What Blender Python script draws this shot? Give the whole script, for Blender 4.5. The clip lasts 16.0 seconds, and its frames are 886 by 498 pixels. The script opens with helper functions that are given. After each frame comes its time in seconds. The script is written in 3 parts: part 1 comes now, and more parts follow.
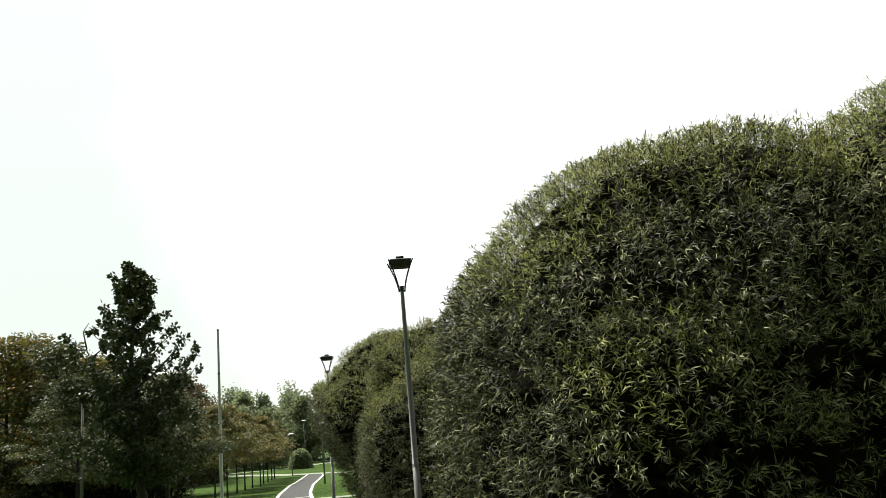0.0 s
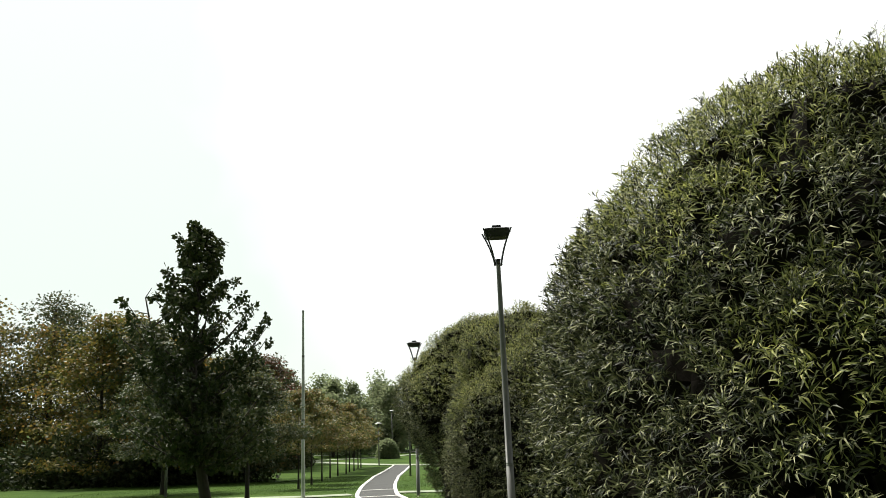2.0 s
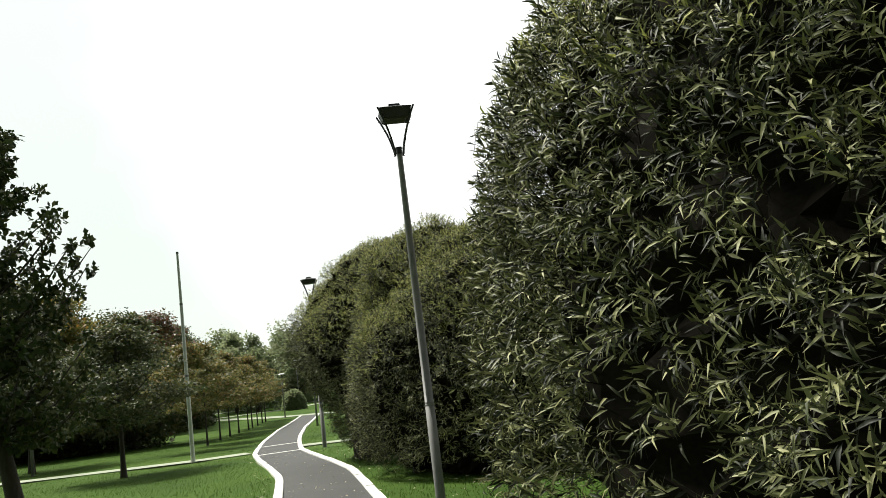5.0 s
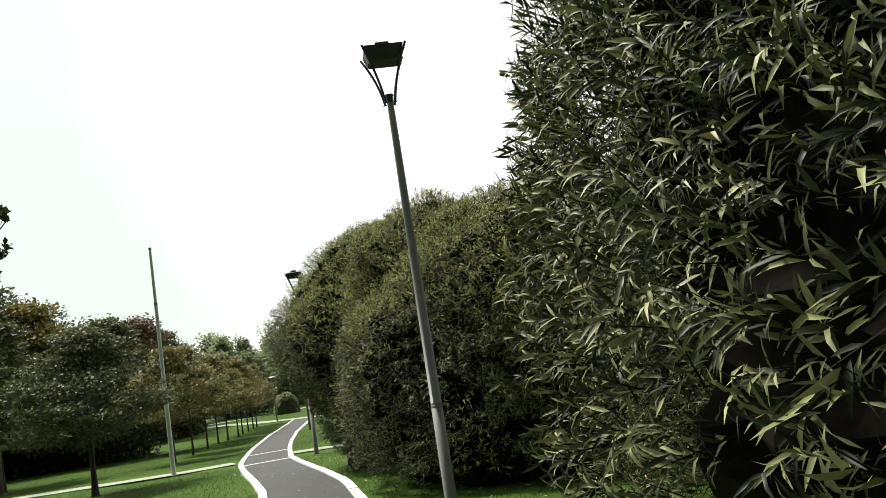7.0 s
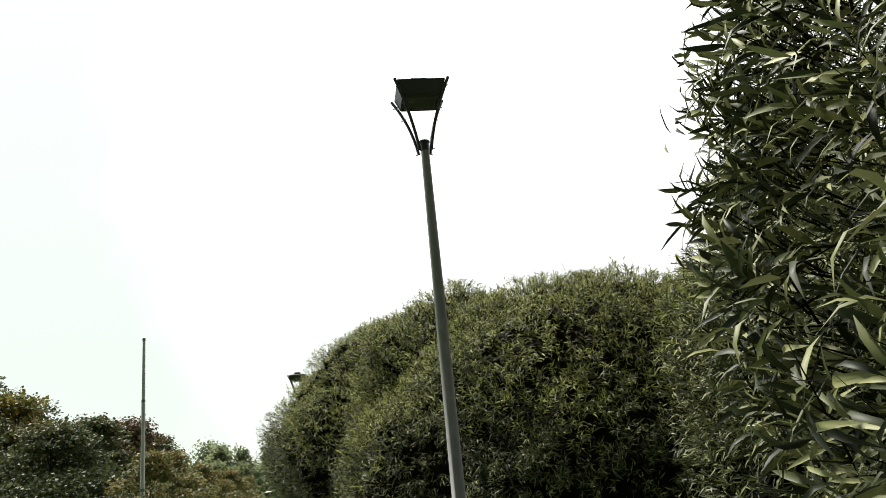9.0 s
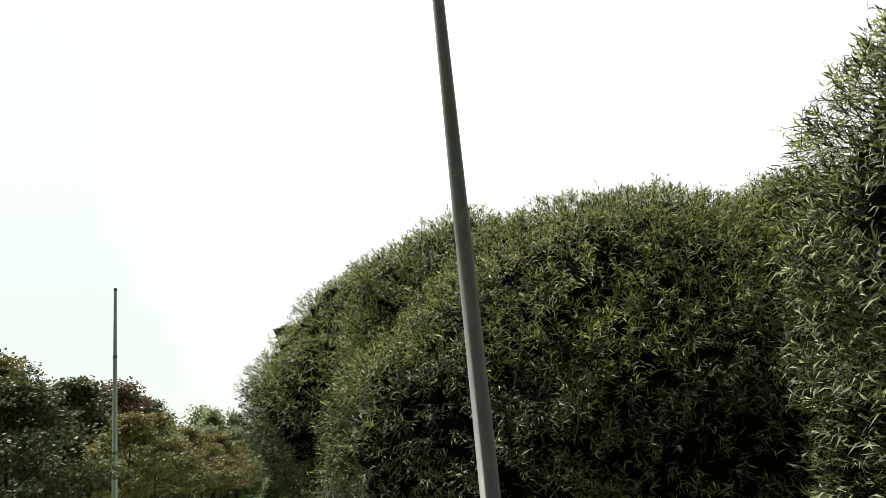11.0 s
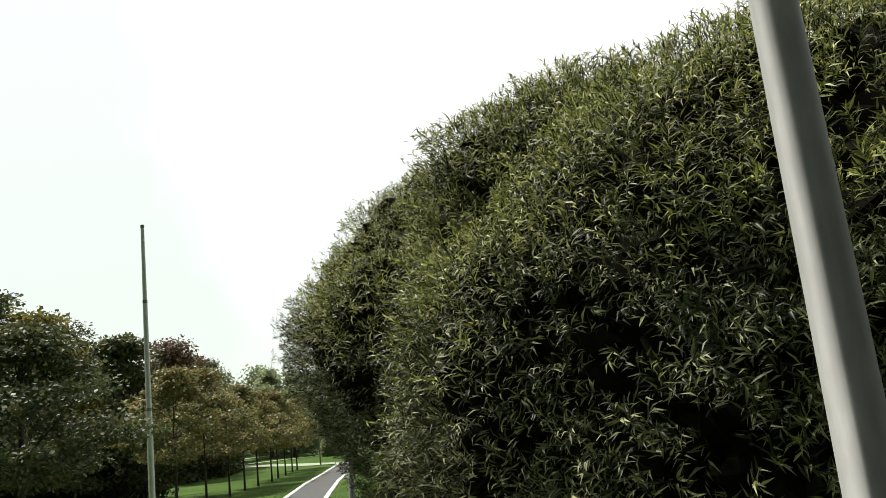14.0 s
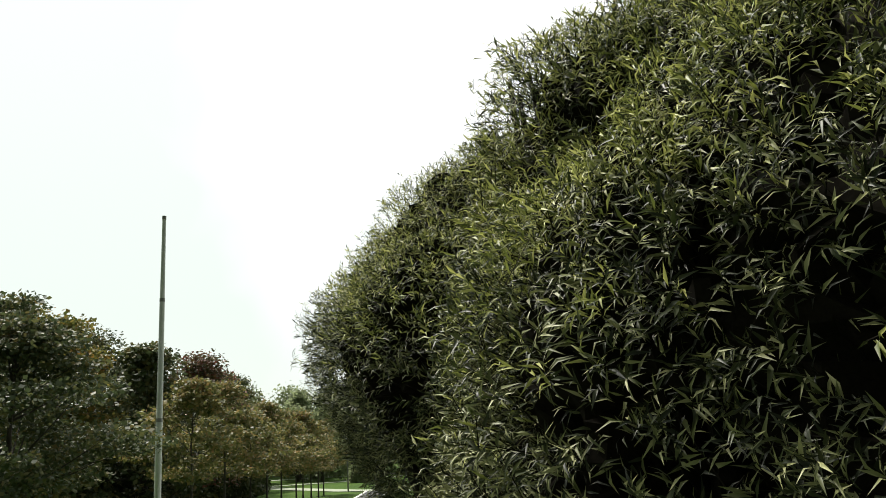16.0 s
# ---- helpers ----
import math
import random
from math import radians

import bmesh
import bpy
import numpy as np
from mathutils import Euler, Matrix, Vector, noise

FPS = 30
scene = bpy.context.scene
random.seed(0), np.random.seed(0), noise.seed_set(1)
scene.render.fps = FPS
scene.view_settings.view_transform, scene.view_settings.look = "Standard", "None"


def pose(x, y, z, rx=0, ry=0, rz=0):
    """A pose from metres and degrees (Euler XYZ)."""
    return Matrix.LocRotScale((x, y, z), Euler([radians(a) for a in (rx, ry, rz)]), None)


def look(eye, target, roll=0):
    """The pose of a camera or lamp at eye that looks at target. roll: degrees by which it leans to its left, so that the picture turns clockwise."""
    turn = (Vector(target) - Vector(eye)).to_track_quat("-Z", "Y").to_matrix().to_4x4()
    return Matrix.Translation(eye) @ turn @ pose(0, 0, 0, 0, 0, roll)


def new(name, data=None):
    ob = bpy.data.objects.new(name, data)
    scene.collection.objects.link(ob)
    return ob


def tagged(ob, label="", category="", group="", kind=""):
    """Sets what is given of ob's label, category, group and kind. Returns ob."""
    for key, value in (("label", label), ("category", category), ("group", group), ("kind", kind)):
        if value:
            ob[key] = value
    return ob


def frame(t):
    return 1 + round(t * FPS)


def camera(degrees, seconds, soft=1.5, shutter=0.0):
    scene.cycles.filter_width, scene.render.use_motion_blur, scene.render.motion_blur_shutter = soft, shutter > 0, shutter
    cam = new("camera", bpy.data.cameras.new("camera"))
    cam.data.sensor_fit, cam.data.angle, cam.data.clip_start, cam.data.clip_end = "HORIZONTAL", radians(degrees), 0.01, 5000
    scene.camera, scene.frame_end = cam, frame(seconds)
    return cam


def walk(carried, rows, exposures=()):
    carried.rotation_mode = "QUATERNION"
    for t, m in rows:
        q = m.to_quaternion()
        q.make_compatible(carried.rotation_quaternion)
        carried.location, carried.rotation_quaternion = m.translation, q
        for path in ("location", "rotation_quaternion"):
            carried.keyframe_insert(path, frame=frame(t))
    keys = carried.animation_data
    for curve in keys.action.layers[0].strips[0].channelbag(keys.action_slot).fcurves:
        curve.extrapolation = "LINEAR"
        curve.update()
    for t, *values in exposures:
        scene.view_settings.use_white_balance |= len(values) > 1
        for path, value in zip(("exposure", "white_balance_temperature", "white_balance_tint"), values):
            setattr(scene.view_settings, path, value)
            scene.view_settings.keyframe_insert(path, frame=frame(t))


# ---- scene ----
cam = camera(58.7, 16.0, 0.35)
METRES, EYE = 16.0, 1.55
ROWS = [
    (0.0, 0.0, 0.0, 0.0, 0.96, 11.58, 4.67),
    (0.5, -0.0046, 0.0338, -0.0025, 1.96, 10.97, 4.56),
    (1.0, -0.0087, 0.0626, -0.0019, 4.64, 11.04, 3.64),
    (1.5, -0.0111, 0.0962, -0.0042, 6.98, 11.7, 2.63),
    (2.0, -0.0143, 0.1247, -0.0044, 7.23, 11.6, 2.07),
    (2.5, -0.0164, 0.1559, -0.0061, 4.3, 10.28, 2.2),
    (3.0, -0.0185, 0.1893, -0.0092, 1.52, 8.55, 4.24),
    (3.5, -0.0221, 0.2206, -0.0085, 1.11, 7.77, 5.72),
    (4.0, -0.0267, 0.2536, -0.0116, 1.1, 7.46, 6.0),
    (6.5, -0.0385, 0.4091, -0.0202, -0.1, 6.84, 8.35),
    (7.0, -0.0437, 0.4387, -0.0219, 0.03, 6.87, 8.57),
    (7.5, -0.0474, 0.469, -0.0212, -0.04, 7.65, 6.91),
    (8.0, -0.0495, 0.5003, -0.0209, 1.01, 16.05, 5.69),
    (8.5, -0.0531, 0.529, -0.02, 0.98, 16.58, 5.94),
    (9.0, -0.0577, 0.5616, -0.0232, 0.48, 15.52, 5.2),
    (11.5, -0.0727, 0.7182, -0.0307, -0.04, 13.09, 5.29),
    (12.0, -0.0777, 0.7474, -0.0335, 0.17, 13.12, 6.02),
    (12.5, -0.0818, 0.7753, -0.0335, 0.13, 11.24, 6.63),
    (13.0, -0.0861, 0.8079, -0.0359, 1.34, 10.68, 6.63),
    (13.5, -0.0935, 0.8369, -0.0366, 2.48, 10.74, 6.57),
    (14.0, -0.101, 0.8694, -0.0373, 3.93, 10.57, 6.04),
    (14.5, -0.1055, 0.8985, -0.0404, 4.94, 10.21, 6.42),
    (15.0, -0.1115, 0.9288, -0.0395, 6.11, 10.35, 6.28),
    (15.5, -0.1199, 0.9613, -0.0422, 6.37, 10.66, 4.5),
    (16.0, -0.1255, 0.9886, -0.0429, 6.16, 12.89, 3.16),
]
walk(cam, [(t, pose(0, 0, EYE) @ pose(METRES * x, METRES * y, METRES * z, 90 + pitch, roll, yaw)) for t, x, y, z, yaw, pitch, roll in ROWS])


# ---- light ----
SUN_AZ, SUN_EL = 138.0, 56.0      # degrees, anticlockwise from +x; the sun stands high behind thin cloud
world = bpy.data.worlds.new("sky")
scene.world = world
world.use_nodes = True
wn, wl = world.node_tree.nodes, world.node_tree.links
wn.clear()
w_out = wn.new("ShaderNodeOutputWorld")
w_add = wn.new("ShaderNodeAddShader")
w_sky = wn.new("ShaderNodeTexSky")
w_sky.sky_type, w_sky.sun_disc = "NISHITA", False
w_sky.sun_elevation, w_sky.sun_rotation = radians(SUN_EL), radians(90 - SUN_AZ)
w_b1, w_b2 = wn.new("ShaderNodeBackground"), wn.new("ShaderNodeBackground")
w_b1.inputs["Strength"].default_value = 0.006
w_co = wn.new("ShaderNodeTexCoord")
w_noise = wn.new("ShaderNodeTexNoise")
w_noise.inputs["Scale"].default_value = 1.6
w_noise.inputs["Detail"].default_value = 4.0
w_ramp = wn.new("ShaderNodeValToRGB")
w_ramp.color_ramp.elements[0].position, w_ramp.color_ramp.elements[0].color = 0.42, (0.69, 0.755, 0.69, 1)
w_ramp.color_ramp.elements[1].position, w_ramp.color_ramp.elements[1].color = 0.62, (0.98, 1.0, 0.97, 1)
# an overcast sky is brighter overhead than along the horizon
w_sep, w_map = wn.new("ShaderNodeSeparateXYZ"), wn.new("ShaderNodeMapRange")
w_map.inputs["From Min"].default_value, w_map.inputs["From Max"].default_value = 0.15, 1.0
w_map.inputs["To Min"].default_value, w_map.inputs["To Max"].default_value = 1.0, 1.25
wl.new(w_co.outputs["Generated"], w_sep.inputs[0])
wl.new(w_sep.outputs["Z"], w_map.inputs["Value"])
# brightest ahead and much dimmed behind the camera, to shade faces turned that way
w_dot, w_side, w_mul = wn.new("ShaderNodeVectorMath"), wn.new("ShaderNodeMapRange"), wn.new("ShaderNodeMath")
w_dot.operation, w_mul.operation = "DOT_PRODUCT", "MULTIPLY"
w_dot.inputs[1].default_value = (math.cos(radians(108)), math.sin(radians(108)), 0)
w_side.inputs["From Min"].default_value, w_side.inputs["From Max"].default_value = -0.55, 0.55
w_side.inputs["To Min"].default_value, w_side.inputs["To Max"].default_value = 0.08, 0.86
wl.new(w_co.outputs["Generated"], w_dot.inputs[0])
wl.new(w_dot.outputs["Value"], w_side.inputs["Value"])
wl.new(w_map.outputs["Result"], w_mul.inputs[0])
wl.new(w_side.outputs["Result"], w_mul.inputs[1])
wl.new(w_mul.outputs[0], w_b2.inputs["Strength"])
wl.new(w_co.outputs["Generated"], w_noise.inputs["Vector"])
# thinner cloud ahead, thicker towards -x
w_x, w_bank = wn.new("ShaderNodeSeparateXYZ"), wn.new("ShaderNodeMath")
w_bank.operation, w_bank.inputs[1].default_value = "MULTIPLY_ADD", 0.55
w_off = wn.new("ShaderNodeMath")
w_off.inputs[1].default_value = 0.1
wl.new(w_co.outputs["Generated"], w_x.inputs[0])
wl.new(w_x.outputs["X"], w_bank.inputs[0])
wl.new(w_noise.outputs["Fac"], w_bank.inputs[2])
wl.new(w_bank.outputs[0], w_off.inputs[0])
wl.new(w_off.outputs[0], w_ramp.inputs["Fac"])
wl.new(w_ramp.outputs["Color"], w_b2.inputs["Color"])
wl.new(w_sky.outputs["Color"], w_b1.inputs["Color"])
wl.new(w_b1.outputs[0], w_add.inputs[0])
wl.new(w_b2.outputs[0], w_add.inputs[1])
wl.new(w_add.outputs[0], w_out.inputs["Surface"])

sun = new("sun", bpy.data.lights.new("sun", "SUN"))
sun.data.energy, sun.data.angle, sun.data.color = 5.0, radians(10), (1.0, 0.96, 0.88)
scene.view_settings.exposure = 0.55
sx, sy, sz = math.cos(radians(SUN_AZ)) * math.cos(radians(SUN_EL)), math.sin(radians(SUN_AZ)) * math.cos(radians(SUN_EL)), math.sin(radians(SUN_EL))
sun.matrix_world = look((40 * sx, 40 * sy, 40 * sz), (0, 0, 0))


# ---- materials ----
def material(name, rough=0.6, metal=0.0, spec=0.5):
    m = bpy.data.materials.new(name)
    m.use_nodes = True
    b = m.node_tree.nodes["Principled BSDF"]
    b.inputs["Roughness"].default_value, b.inputs["Metallic"].default_value = rough, metal
    b.inputs["Specular IOR Level"].default_value = spec
    return m, m.node_tree.nodes, m.node_tree.links, b


def ramp_node(nodes, stops):
    r = nodes.new("ShaderNodeValToRGB")
    e = r.color_ramp.elements
    while len(e) < len(stops):
        e.new(0.5)
    for el, (p, c) in zip(e, stops):
        el.position, el.color = p, (*c, 1)
    return r


def surface(name, stops, scale, fine, rough=0.8, metal=0.0, bump=0.2, dist=0.01, stretch=(1, 1, 1), spec=0.4):
    """Two scales of noise over a colour ramp, with fine relief."""
    m, nd, lk, b = material(name, rough, metal, spec)
    co, mp = nd.new("ShaderNodeTexCoord"), nd.new("ShaderNodeMapping")
    mp.inputs["Scale"].default_value = stretch
    n1, n2 = nd.new("ShaderNodeTexNoise"), nd.new("ShaderNodeTexNoise")
    n1.inputs["Scale"].default_value, n2.inputs["Scale"].default_value = scale, fine
    n1.inputs["Detail"].default_value = n2.inputs["Detail"].default_value = 6
    mix = nd.new("ShaderNodeMix")
    mix.inputs[0].default_value = 0.5
    lk.new(co.outputs["Object"], mp.inputs["Vector"])
    lk.new(mp.outputs["Vector"], n1.inputs["Vector"])
    lk.new(mp.outputs["Vector"], n2.inputs["Vector"])
    lk.new(n1.outputs["Fac"], mix.inputs[2])
    lk.new(n2.outputs["Fac"], mix.inputs[3])
    r = ramp_node(nd, stops)
    lk.new(mix.outputs[0], r.inputs["Fac"])
    lk.new(r.outputs["Color"], b.inputs["Base Color"])
    bp = nd.new("ShaderNodeBump")
    bp.inputs["Strength"].default_value, bp.inputs["Distance"].default_value = bump, dist
    lk.new(n2.outputs["Fac"], bp.inputs["Height"])
    lk.new(bp.outputs["Normal"], b.inputs["Normal"])
    return m


def leafy(name, stops, rough=0.45, through_light=0.25, patch=0.5, spec=0.5, single=False, lone=0.5):
    """Leaves: a colour for each leaf, patches over the crown, and some light let through."""
    m, nd, lk, b = material(name, rough, 0.0, spec)
    if single:
        info = nd.new("ShaderNodeObjectInfo")
    else:
        info = nd.new("ShaderNodeNewGeometry")
    rnd = info.outputs["Random"] if single else info.outputs["Random Per Island"]
    co, n1 = nd.new("ShaderNodeTexCoord"), nd.new("ShaderNodeTexNoise")
    n1.inputs["Scale"].default_value, n1.inputs["Detail"].default_value = patch, 3
    lk.new(co.outputs["Object"], n1.inputs["Vector"])
    mix = nd.new("ShaderNodeMix")
    mix.inputs[0].default_value = lone
    lk.new(rnd, mix.inputs[2])
    lk.new(n1.outputs["Fac"], mix.inputs[3])
    r = ramp_node(nd, stops)
    lk.new(mix.outputs[0], r.inputs["Fac"])
    lk.new(r.outputs["Color"], b.inputs["Base Color"])
    tr, ms, out = nd.new("ShaderNodeBsdfTranslucent"), nd.new("ShaderNodeMixShader"), nd["Material Output"]
    lk.new(r.outputs["Color"], tr.inputs["Color"])
    ms.inputs[0].default_value = through_light
    lk.new(b.outputs[0], ms.inputs[1])
    lk.new(tr.outputs[0], ms.inputs[2])
    lk.new(ms.outputs[0], out.inputs["Surface"])
    return m


# wide spread of leaf tones imitates glinting leaves beside shaded ones
M_WILLOW = leafy("willow_leaf", [(0.24, (0.015, 0.020, 0.009)), (0.42, (0.048, 0.059, 0.023)), (0.58, (0.138, 0.150, 0.057)), (0.78, (0.31, 0.315, 0.148))], 0.52, 0.07, 0.9, 0.22, lone=0.36)
# brighter, yellower copy of the willow leaf: top light put into the colour
M_WILLOW_LIT = leafy("willow_leaf_top_lit", [(0.24, (0.024, 0.034, 0.009)), (0.42, (0.095, 0.117, 0.029)), (0.57, (0.24, 0.265, 0.06)), (0.76, (0.43, 0.44, 0.14))], 0.5, 0.3, 0.8, 0.25, lone=0.36)
M_WILLOW_ONE = leafy("willow_leaf_single", [(0.2, (0.016, 0.024, 0.009)), (0.5, (0.055, 0.067, 0.026)), (0.8, (0.14, 0.148, 0.066))], 0.5, 0.06, 0.9, 0.25, True)
# near-black, for the twigs and for the painted shade inside the bushes
M_TWIG_SHADE = surface("twig_bark_and_shade", [(0.3, (0.006, 0.0055, 0.004)), (0.7, (0.02, 0.017, 0.012))], 6, 40, 0.95, 0, 0.4, 0.004, (1, 1, 1), 0.05)
M_BARK = surface("tree_bark", [(0.3, (0.022, 0.019, 0.015)), (0.7, (0.065, 0.056, 0.044))], 5, 30, 0.9, 0, 0.8, 0.02, (1, 1, 0.25))
M_DARKLEAF = leafy("dark_green_leaf", [(0.2, (0.021, 0.033, 0.013)), (0.5, (0.047, 0.066, 0.024)), (0.8, (0.098, 0.104, 0.04))], 0.6, 0.15, 0.5, 0.15)
M_MAPLE = leafy("maple_leaf_green", [(0.2, (0.036, 0.052, 0.025)), (0.5, (0.075, 0.096, 0.041)), (0.64, (0.12, 0.125, 0.046)), (0.85, (0.165, 0.115, 0.048))], 0.55, 0.28, 0.5, 0.25)
M_YELLOW = leafy("maple_leaf_turning", [(0.2, (0.055, 0.075, 0.022)), (0.48, (0.13, 0.13, 0.034)), (0.62, (0.23, 0.19, 0.045)), (0.8, (0.30, 0.16, 0.04))], 0.55, 0.35, 0.5, 0.2)
M_RED = leafy("maple_leaf_red", [(0.2, (0.045, 0.05, 0.018)), (0.46, (0.095, 0.08, 0.028)), (0.6, (0.14, 0.07, 0.035)), (0.82, (0.19, 0.05, 0.045))], 0.5, 0.25)
M_OLIVE = leafy("young_tree_leaf", [(0.2, (0.062, 0.078, 0.024)), (0.48, (0.145, 0.148, 0.048)), (0.62, (0.24, 0.205, 0.07)), (0.82, (0.29, 0.165, 0.075))], 0.55, 0.35, 0.5, 0.3)
# pale greens with distance haze mixed into the leaf colour
M_FAR = leafy("far_leaf_hazed", [(0.2, (0.14, 0.175, 0.095)), (0.5, (0.21, 0.25, 0.13)), (0.85, (0.28, 0.3, 0.16))], 0.6, 0.6, 0.3, 0.2)
M_LAWN = surface("lawn", [(0.28, (0.021, 0.044, 0.0065)), (0.5, (0.041, 0.082, 0.01)), (0.72, (0.074, 0.119, 0.018))], 0.35, 24, 0.95, 0, 0.6, 0.03, (1, 1, 1), 0.1)
M_BLADE = leafy("grass_blade", [(0.15, (0.022, 0.047, 0.0065)), (0.5, (0.043, 0.085, 0.01)), (0.85, (0.08, 0.125, 0.019))], 0.7, 0.35, 0.4, 0.15)
M_ASPHALT = surface("asphalt", [(0.3, (0.032, 0.033, 0.031)), (0.55, (0.05, 0.051, 0.048)), (0.75, (0.072, 0.073, 0.068))], 0.9, 140, 0.85, 0, 0.5, 0.006)
M_KERB = surface("pale_concrete", [(0.28, (0.50, 0.49, 0.45)), (0.5, (0.70, 0.69, 0.65)), (0.75, (0.80, 0.79, 0.75))], 1.3, 60, 0.85, 0, 0.3, 0.004)
M_SLAB = surface("path_concrete", [(0.3, (0.2, 0.235, 0.155)), (0.7, (0.33, 0.36, 0.27))], 1.0, 40, 0.9, 0, 0.3, 0.005)
M_GALV = surface("galvanised_steel", [(0.3, (0.125, 0.126, 0.118)), (0.55, (0.18, 0.181, 0.17)), (0.75, (0.25, 0.251, 0.236))], 2.5, 30, 0.62, 0.1, 0.08, 0.002, (1, 1, 0.3))
M_BLACK = surface("dark_painted_steel", [(0.3, (0.018, 0.019, 0.02)), (0.7, (0.04, 0.042, 0.043))], 5, 50, 0.45, 0.3, 0.05, 0.002)
M_WHITE = surface("weathered_white_paint", [(0.3, (0.38, 0.40, 0.38)), (0.7, (0.58, 0.60, 0.57))], 3, 40, 0.5, 0, 0.08, 0.002, (1, 1, 0.4))
M_FALLEN = leafy("fallen_leaf", [(0.15, (0.25, 0.20, 0.10)), (0.5, (0.42, 0.38, 0.24)), (0.85, (0.55, 0.52, 0.42))], 0.6, 0.1)
M_GLASS = surface("lamp_diffuser", [(0.3, (0.03, 0.03, 0.03)), (0.7, (0.05, 0.05, 0.05))], 5, 30, 0.6)


# ---- building helpers ----
RNG = np.random.default_rng(7)
GY = np.array([-60, -20, 0, 15.66, 30.4, 45, 70, 100, 150, 400, 1500.0])
GZ = np.array([2.6, 0.87, 0, -0.68, -1.37, -2.0, -2.9, -3.5, -3.9, -4.0, -4.0])


def gz(y):
    """Height of the ground, which falls gently along the walk."""
    return np.interp(y, GY, GZ)


def mesh_of(name, verts, faces, mat, smooth=False):
    me = bpy.data.meshes.new(name)
    verts, faces = np.asarray(verts, np.float32), np.asarray(faces, np.int32)
    n, k = faces.shape
    me.vertices.add(len(verts))
    me.vertices.foreach_set("co", verts.ravel())
    me.loops.add(n * k)
    me.loops.foreach_set("vertex_index", faces.ravel())
    me.polygons.add(n)
    me.polygons.foreach_set("loop_start", np.arange(0, n * k, k, dtype=np.int32))
    me.polygons.foreach_set("use_smooth", np.full(n, smooth))
    me.update(calc_edges=True)
    me.materials.append(mat)
    return me


def piece(name, me, parent=None, label=""):
    ob = new(name, me)
    ob.parent = parent
    if label:
        ob["label"] = label
    return ob


def part(name, bm, mat, parent, label="", smooth=False):
    me = bpy.data.meshes.new(name)
    bmesh.ops.recalc_face_normals(bm, faces=bm.faces[:])
    if smooth:
        for f in bm.faces:
            f.smooth = True
    bm.to_mesh(me)
    bm.free()
    me.materials.append(mat)
    return piece(name, me, parent, label)


def unit(v):
    return v / np.maximum(np.linalg.norm(v, axis=-1, keepdims=True), 1e-9)


def tube(points, radii, sides=8):
    """Vertices and quads of a tapered tube along points."""
    P, out = np.asarray(points, float), []
    T = unit(np.gradient(P, axis=0))
    ref = np.array([0.0, 1.0, 0.0]) if abs(T[0, 1]) < 0.9 else np.array([1.0, 0, 0])
    A = unit(np.cross(T, ref))
    B = np.cross(T, A)
    ang = np.linspace(0, 2 * np.pi, sides, endpoint=False)
    for p, a, b, r in zip(P, A, B, radii):
        out.append(p + r * (np.cos(ang)[:, None] * a + np.sin(ang)[:, None] * b))
    V, n = np.concatenate(out), len(P)
    i, j = np.meshgrid(np.arange(n - 1), np.arange(sides), indexing="ij")
    q = np.stack([i * sides + j, i * sides + (j + 1) % sides, (i + 1) * sides + (j + 1) % sides, (i + 1) * sides + j], -1)
    return V, q.reshape(-1, 4)


def join(list_vf):
    V, F, n = [], [], 0
    for v, f in list_vf:
        V.append(v)
        F.append(f + n)
        n += len(v)
    return np.concatenate(V), np.concatenate(F)


def leaves(P, D, N, L, W, bend=0.15, fold=0.25):
    """Lance-shaped leaves at P along D, facing N: five points and four triangles each, bent and folded along the rib."""
    D = unit(D)
    S = unit(np.cross(D, N))
    N = np.cross(S, D)
    L, W = L[:, None], W[:, None]
    base, mid, tip = P, P + D * L * 0.42 + N * L * bend * 0.5, P + D * L - N * L * bend * 0.6
    le, ri = mid + S * W * 0.5 + N * W * fold, mid - S * W * 0.5 + N * W * fold
    V = np.stack([base, le, mid, ri, tip], 1).reshape(-1, 3)
    k = np.arange(len(P))[:, None] * 5
    F = np.concatenate([k + np.array(t) for t in ((0, 2, 1), (0, 3, 2), (1, 2, 4), (2, 3, 4))])
    return V, F


def fine_leaves(P, D, N, L, W, bend, fold=0.22):
    """Lance-shaped leaves with two cross-sections, arched along the rib: eight points and eight triangles each."""
    D = unit(D)
    S = unit(np.cross(D, N))
    N = np.cross(S, D)
    L, W = L[:, None], W[:, None]
    rib1, rib2 = P + D * L * 0.3 + N * L * bend * 0.42, P + D * L * 0.66 + N * L * bend * 0.2
    tip = P + D * L - N * L * bend * 0.75
    e1, e2, u1, u2 = S * W * 0.5, S * W * 0.4, N * W * fold, N * W * fold * 0.8
    V = np.stack([P, rib1 + e1 + u1, rib1, rib1 - e1 + u1, rib2 + e2 + u2, rib2, rib2 - e2 + u2, tip], 1).reshape(-1, 3)
    k = np.arange(len(P))[:, None] * 8
    F = np.concatenate([k + np.array(t) for t in ((0, 2, 1), (0, 3, 2), (1, 2, 4), (2, 5, 4), (2, 3, 5), (3, 6, 5), (4, 5, 7), (5, 6, 7))])
    return V, F


def broad(P, D, N, L, W):
    """Broad leaves: two triangles each."""
    D = unit(D)
    S = unit(np.cross(D, N))
    L, W = L[:, None], W[:, None]
    V = np.stack([P, P + D * L * 0.5 + S * W * 0.5, P + D * L, P + D * L * 0.5 - S * W * 0.5], 1).reshape(-1, 3)
    k = np.arange(len(P))[:, None] * 4
    return V, np.concatenate([k + np.array([0, 1, 2]), k + np.array([0, 2, 3])])


def rand_dirs(n):
    return unit(RNG.normal(size=(n, 3)))


